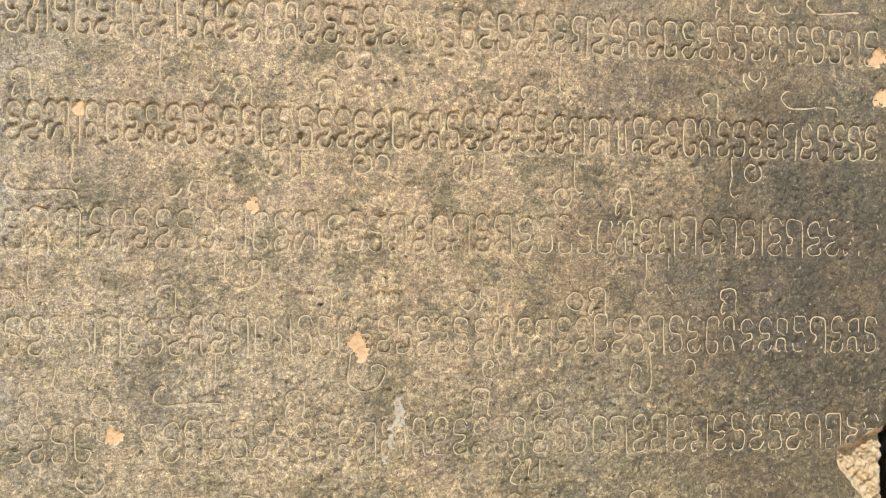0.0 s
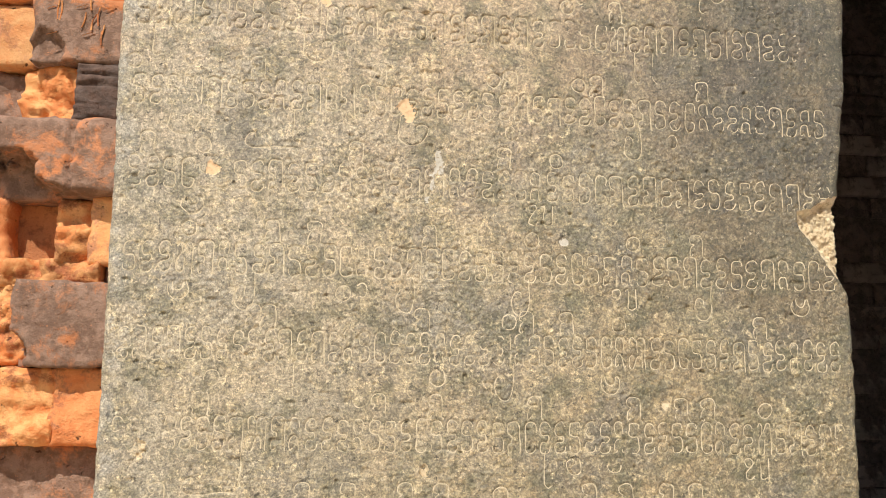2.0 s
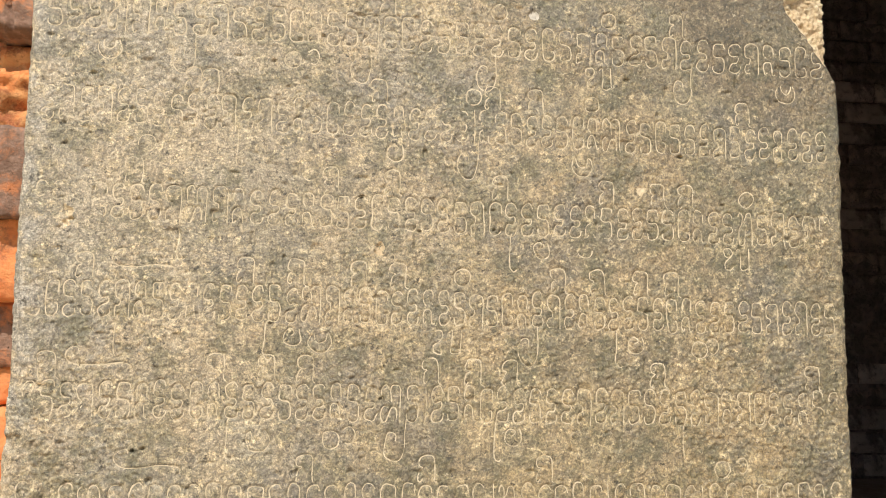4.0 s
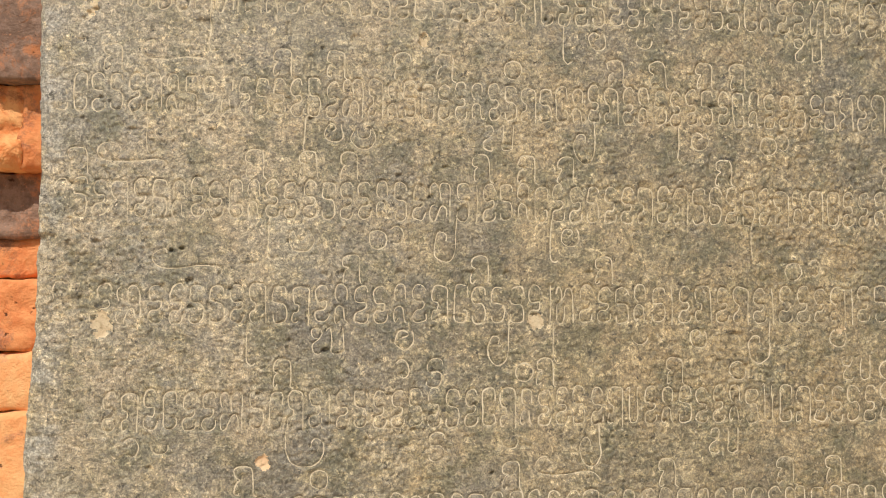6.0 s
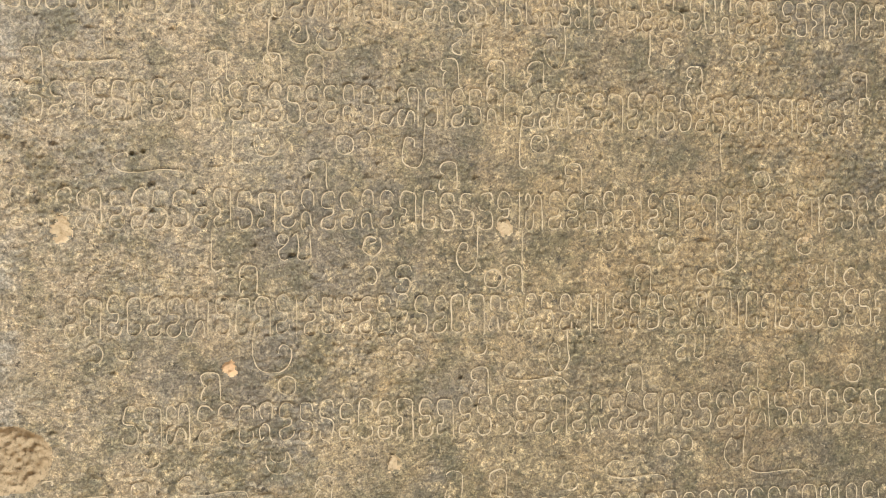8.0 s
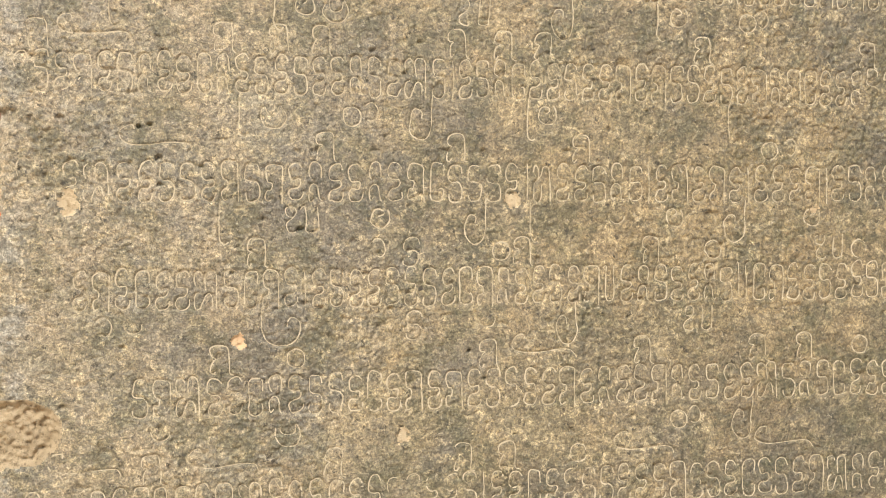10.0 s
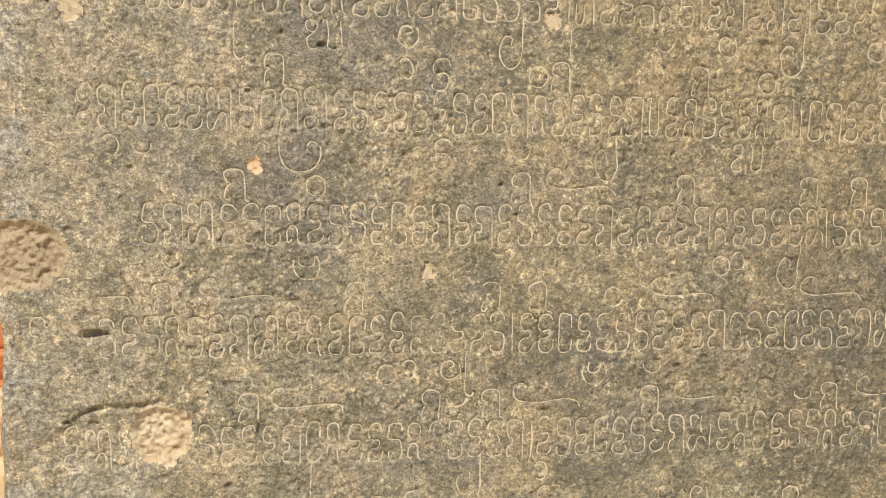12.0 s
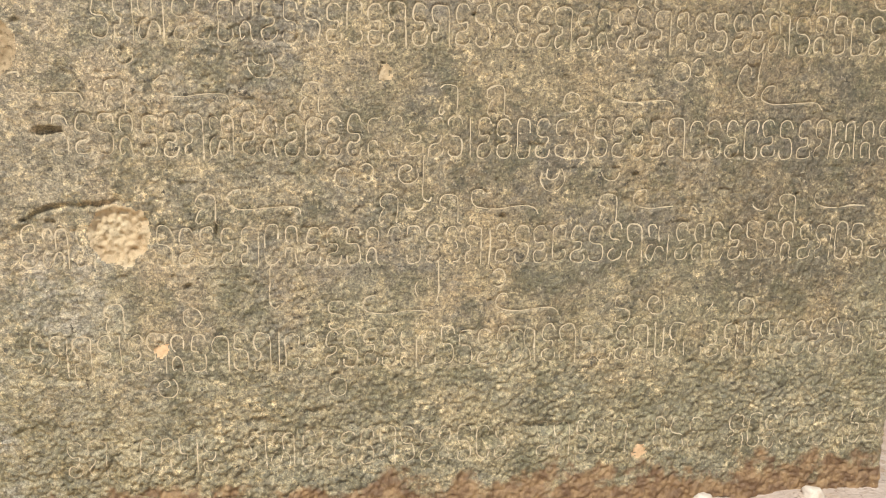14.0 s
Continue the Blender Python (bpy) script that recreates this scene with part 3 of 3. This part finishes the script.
def stroke_strips(lines, name, n):
    """A narrow pale strip along each cut stroke of a sign."""
    verts, faces = [], []
    half = 0.00038 if n <= 2 else 0.00031
    for p in lines:
        p = p[::3] if len(p) > 6 else p
        if len(p) < 3:
            continue
        way = np.gradient(p, axis=0)
        way /= np.maximum(np.linalg.norm(way, axis=1), 1e-9)[:, None]
        side = np.stack([-way[:, 1], way[:, 0]], 1) * half
        y, broken, left, uneven = surface(p)
        side *= np.clip(0.9 + 1.0 * uneven, 0.4, 1.5)[:, None]
        y = y - 0.00012
        ok = ~broken & (left > 0.24) & (p[:, 0] > LEFT + 0.004) & (p[:, 0] < RIGHT - 0.004) & (p[:, 1] > FOOT + 0.01) & (p[:, 1] < TOP - 0.002)
        base = len(verts)
        for q, s, d in zip(p, side, y):
            verts += [(q[0] - s[0], d, q[1] - s[1]), (q[0] + s[0], d, q[1] + s[1])]
        faces += [(base + 2 * k, base + 2 * k + 1, base + 2 * k + 3, base + 2 * k + 2) for k in range(len(p) - 1) if ok[k] and ok[k + 1]]
    return mesh_of(name, verts, faces, STROKE) if faces else None


for kind_of_sign, signs in (("letter", letters), ("vowel_mark", marks)):
    for n, lines, _ in signs:
        me = stroke_strips(lines, kind_of_sign, n)
        if me is not None:
            part(kind_of_sign, me, bands[n])

# ---- ground ----
def ground_sheet():
    def steps(lo, hi):
        fine = np.arange(lo, hi, 0.006)
        far = np.cumsum(0.01 * 1.35 ** np.arange(28))
        return np.concatenate([lo - far[::-1], fine, hi + far])
    x, y = np.meshgrid(steps(-0.55, 0.5), steps(0.22, 0.50))
    calm = np.clip(1.6 - np.hypot(x, y - 0.4) * 1.2, 0, 1)
    z = 0.0395 + calm * (0.006 * clouds(x, y, 0.09, 3) + 0.0018 * clouds(x, y, 0.012, 3))
    z = z + 0.007 * np.exp(-((x - 0.085) / 0.035) ** 2) * np.exp(-((y - 0.43) / 0.03) ** 2)
    z = z + 0.004 * np.exp(-((x - 0.23) / 0.07) ** 2) * np.exp(-((y - 0.41) / 0.04) ** 2) * (1 + clouds(x, y, 0.02, 2))
    ob = new("ground", grid_mesh("ground", np.stack([x, y, z], -1), np.ones((x.shape[0] - 1, x.shape[1] - 1), bool), EARTH))
    tagged(ob, "pale trodden earth at the foot of the stone", "ground", kind="structure")


ground_sheet()


def lump(name, x, y, z, r, mat, seed, squash=0.7, label="", category=""):
    bm = bmesh.new()
    bmesh.ops.create_icosphere(bm, subdivisions=3, radius=r)
    for v in bm.verts:
        n = v.co.normalized()
        v.co *= 1 + 0.35 * noise.noise(n * 1.4 + Vector((seed, 0, 0))) + 0.15 * noise.noise(n * 4 + Vector((0, seed, 0)))
        v.co.z *= squash
    me = bpy.data.meshes.new(name)
    bm.to_mesh(me)
    bm.free()
    me.materials.append(mat)
    me.polygons.foreach_set("use_smooth", [True] * len(me.polygons))
    ob = new(name, me)
    ob.location = (x, y, z)
    return tagged(ob, label, category)


for k, (x, r) in enumerate(((0.074, 0.0070), (0.045, 0.0045), (0.190, 0.0055), (0.252, 0.0060), (-0.120, 0.0040))):
    lump("pebble", x, FACE - r * 0.9 - 0.003, 0.043 + r * 0.35, r, PEBBLE, k * 3.1, 0.75, "white lump of mortar on the ground against the stone", "pebble")["group"] = "mortar lumps at the foot of the stone"

# ---- the brick wall beside the stone ----
wall = new("wall_brick")
tagged(wall, "ruined orange brick wall with dark weathered crusts, set behind the stone", "wall", kind="structure")


def brick_mesh(x0, x1, z0, z1, y, deep, rough, seed, mat, chip=None, crack=None, layered=False, round_top=0.0, fine=0.003):
    """A worn brick: a fine front with crumbled edges and sides that run back."""
    nx, nz, ring = max(6, int((x1 - x0) / fine)), max(6, int((z1 - z0) / fine)), 3
    verts, w, h = [], x1 - x0, z1 - z0
    for j in range(-ring, nz + ring + 1):
        for i in range(-ring, nx + ring + 1):
            u, v = min(max(i / nx, 0), 1), min(max(j / nz, 0), 1)
            back = max(-i, i - nx, -j, j - nz, 0)
            x, z = x0 + u * w, z0 + v * h
            p = Vector((x * 30 + seed, z * 30, seed * 1.7))
            edge = min(u * w, (1 - u) * w, v * h, (1 - v) * h)
            worn_edge = max(0, 1 - edge / 0.006)
            step = noise.noise(Vector((x * 26 + seed, z * 60, seed)))        # split in ledges where it has crumbled
            d = rough * (0.9 * noise.noise(p * 0.8) + 0.7 * round(step * 3) / 3 + 0.5 * abs(noise.noise(p * 2)) + 0.22 * noise.noise(p * 5) + 0.14 * noise.noise(p * 12))
            d += worn_edge ** 2 * (0.002 + 0.020 * max(0, noise.noise(p * 0.8) - 0.05))
            hole = noise.noise(p * 4.3 + Vector((7, 3, 1)))
            d += 0.007 * max(0, hole - 0.5)
            if layered:
                d += 0.009 * max(0, noise.noise(Vector((x * 22, z * 190, seed))) - 0.05)
            if round_top:
                d += 1.1 * round_top * max(0, 1 - (1 - v) * h / round_top) ** 2 + 1.6 * round_top * max(0, 1 - u * w / (1.6 * round_top)) ** 2
            if chip:
                cx, cz, r, cd = chip
                d += cd * max(0, min(1, 6.0 * (1 - math.hypot(x - cx, z - cz) / r + 0.3 * noise.noise(p * 1.5) + 0.15 * noise.noise(p * 5))))
            if crack:
                d += 0.008 * max(0, 1 - abs(x - crack - 0.006 * noise.noise(Vector((z * 55, seed, 0)))) / 0.0032)
            jig = 0.0024 * noise.noise(p * 1.3) + 0.0016 * noise.noise(p * 4)
            verts.append((x + (jig if edge == 0 else 0), y + d + deep * back / ring, z + (jig if edge == 0 else 0)))
    cols = nx + 2 * ring + 1
    faces = [(a, a + 1, a + 1 + cols, a + cols) for j in range(nz + 2 * ring) for a in range(j * cols, j * cols + cols - 1)]
    return mesh_of("brick", verts, faces, mat)


# courses from the top: bottom, top, then bricks of (left, right, front, roughness, material, more)
END = -0.17
COURSES = [
    (1.055, 1.125, [(-0.75, -0.52, 0.82, 2, ORANGE, {}), (-0.52, -0.30, 0.83, 2, PALE, {}), (-0.30, END, 0.81, 2, DARK, {})]),
    (0.984, 1.053, [(-0.75, -0.44, 0.83, 2, PALE, {}), (-0.44, -0.29, 0.82, 3, ORANGE, {}), (-0.29, END, 0.81, 2, ORANGE, {})]),
    (0.913, 0.983, [(-0.75, -0.359, 0.826, 2.5, PALE, {}), (-0.36, END, 0.803, 2, DARK, {"chip": (-0.345, 0.925, 0.022, 0.010)})]),
    (0.849, 0.912, [(-0.75, -0.366, 0.842, 4, DARK, {}), (-0.372, -0.306, 0.822, 15, RAW, {}), (-0.311, END, 0.799, 2.5, SLATY, {"layered": True, "fine": 0.0018})]),
    (0.766, 0.847, [(-0.75, -0.390, 0.838, 9, RAW, {}), (-0.396, END, 0.772, 1.6, DARK, {"chip": (-0.372, 0.757, 0.052, 0.050), "crack": -0.300, "round_top": 0.014})]),
    (0.697, 0.767, [(-0.75, -0.402, 0.832, 11, RAW, {}), (-0.408, -0.372, 0.822, 9, ORANGE, {}), (-0.318, -0.283, 0.803, 13, RAW, {}), (-0.284, END, 0.796, 2, PALE, {})]),
    (0.674, 0.702, [(-0.75, -0.395, 0.815, 11, RAW, {}), (-0.40, -0.326, 0.808, 13, RAW, {}), (-0.330, -0.270, 0.798, 11, RAW, {}), (-0.27, END, 0.81, 5, DARK, {})]),
    (0.593, 0.677, [(-0.75, -0.405, 0.812, 3, DARK, {}), (-0.412, -0.340, 0.812, 15, RAW, {}), (-0.347, END, 0.778, 1.8, DARK, {"chip": (-0.356, 0.603, 0.026, 0.030)})]),
    (0.517, 0.593, [(-0.75, -0.40, 0.797, 7, PALE, {}), (-0.405, -0.306, 0.796, 9, RAW, {}), (-0.31, END, 0.795, 5, ORANGE, {})]),
    (0.456, 0.517, [(-0.75, -0.368, 0.815, 4, PALE, {}), (-0.373, END, 0.826, 3, DARK, {})]),
    (0.420, 0.456, [(-0.75, -0.40, 0.82, 4, ORANGE, {}), (-0.399, END, 0.834, 3, ORANGE, {})]),
    (0.352, 0.418, [(-0.75, -0.46, 0.82, 3, ORANGE, {}), (-0.459, END, 0.818, 3.5, ORANGE, {})]),
    (0.297, 0.351, [(-0.75, -0.38, 0.82, 2, PALE, {}), (-0.379, END, 0.814, 1.6, PALE, {})]),
    (0.213, 0.296, [(-0.75, -0.43, 0.82, 2, PALE, {}), (-0.429, END, 0.812, 1.6, PALE, {})]),
    (0.148, 0.212, [(-0.75, -0.35, 0.82, 2, PALE, {}), (-0.349, END, 0.815, 2, ORANGE, {})]),
    (0.114, 0.149, [(-0.75, -0.40, 0.82, 5, ORANGE, {}), (-0.402, END, 0.806, 11, RAW, {})]),
]
seed, scratched = 1.0, None
for z0, z1, row in COURSES:
    for x0, x1, y, rough, mat, more in row:
        seed += 3.37
        ob = part("brick", brick_mesh(x0, x1, z0, z1, y, 0.10, rough / 1000, seed, mat, **more), wall)
        if (z0, x1) == (0.913, END):
            scratched = ob
# pale scratches in the crust of one brick
random.seed(21)
for k in range(13):
    x, z = random.uniform(-0.345, -0.275), random.uniform(0.925, 0.972)
    dx, dz = random.choice(((0.0, 0.016), (0.004, 0.018), (-0.007, 0.013), (0.011, 0.004), (0.012, -0.009), (0.001, 0.022)))
    pts = smooth([(x, z), (x + dx * 0.5 + random.uniform(-0.002, 0.002), z + dz * 0.5), (x + dx, z + dz)], 0.002)
    verts = []
    for q in pts:
        verts += [(q[0] - 0.0007, 0.8022, q[1] - 0.0005), (q[0] + 0.0003, 0.8010, q[1]), (q[0] + 0.0011, 0.8022, q[1] + 0.0005)]
    faces = [f for i in range(len(pts) - 1) for f in ((3 * i, 3 * i + 1, 3 * i + 4, 3 * i + 3), (3 * i + 1, 3 * i + 2, 3 * i + 5, 3 * i + 4))]
    part("scratch", mesh_of("scratch", verts, faces, RAW), scratched, "pale scratch in the dark crust")
part("render_lump", brick_mesh(-0.75, END, 0.02, 0.117, 0.790, 0.12, 0.010, 90.0, CREAM), wall, "pale sandy render at the wall's foot")
me = brick_mesh(-0.76, END + 0.002, 0.0, 1.5, 0.852, 0.20, 0.006, 50.0, MORTAR, fine=0.008)
me.name = "core"
part("core", me, wall, "crumbling clay core behind the bricks")

# ---- the dark chamber past the stone ----
def box_structure(name, lo, hi, mat, label):
    bm = bmesh.new()
    bmesh.ops.create_cube(bm, size=1, matrix=Matrix.Translation((Vector(lo) + Vector(hi)) / 2) @ Matrix.Diagonal((*(Vector(hi) - Vector(lo)), 1)))
    bmesh.ops.bevel(bm, geom=bm.edges[:], offset=0.006, segments=1, affect="EDGES")
    me = bpy.data.meshes.new(name)
    bm.to_mesh(me)
    bm.free()
    me.materials.append(mat)
    return tagged(new(name, me), label, "wall", kind="structure")


# all but the back wall is unseen, added to keep the chamber dark
box_structure("wall_chamber_left", (0.05, 0.95, 0.0), (0.25, 2.9, 2.4), CHAMBER_BRICK, "unseen side wall added to close the dark chamber")
back = box_structure("wall_chamber_back", (0.05, 2.90, 0.0), (3.2, 3.1, 2.4), CHAMBER_BRICK, "grey-brown brick back wall of the dark chamber")
box_structure("wall_chamber_right", (3.0, 0.5, 0.0), (3.2, 2.9, 2.4), CHAMBER_BRICK, "unseen far side wall added to close the dark chamber")
box_structure("wall_over_door", (0.05, 0.62, 1.18), (3.2, 0.95, 2.4), CHAMBER_BRICK, "unseen brickwork added over the doorway to block the sun")
box_structure("wall_front_right", (1.15, 0.5, 0.0), (3.0, 0.95, 1.18), CHAMBER_BRICK, "unseen brickwork added beside the doorway to block the sun")
tagged(box_structure("ceiling", (0.05, 0.62, 2.4), (3.2, 3.1, 2.5), CHAMBER_BRICK, "unseen ceiling added to keep the chamber dark"), category="ceiling")
shared = [brick_mesh(0, 0.235, 0, 0.074, -0.02, 0.05, 0.004, 200 + 9.1 * k, ASHEN if k in (1, 3) else CHAMBER_BRICK, fine=0.02) for k in range(5)]
random.seed(5)
for j in range(22):
    for i in range(9):
        ob = part("brick", random.choice(shared), back)
        ob.location = (0.26 + 0.245 * i + (0.12 if j % 2 else 0) + random.uniform(-0.006, 0.006), 2.90 + random.choice((0, 0.004, 0.012, 0.03, 0.06)), 0.05 + 0.083 * j)
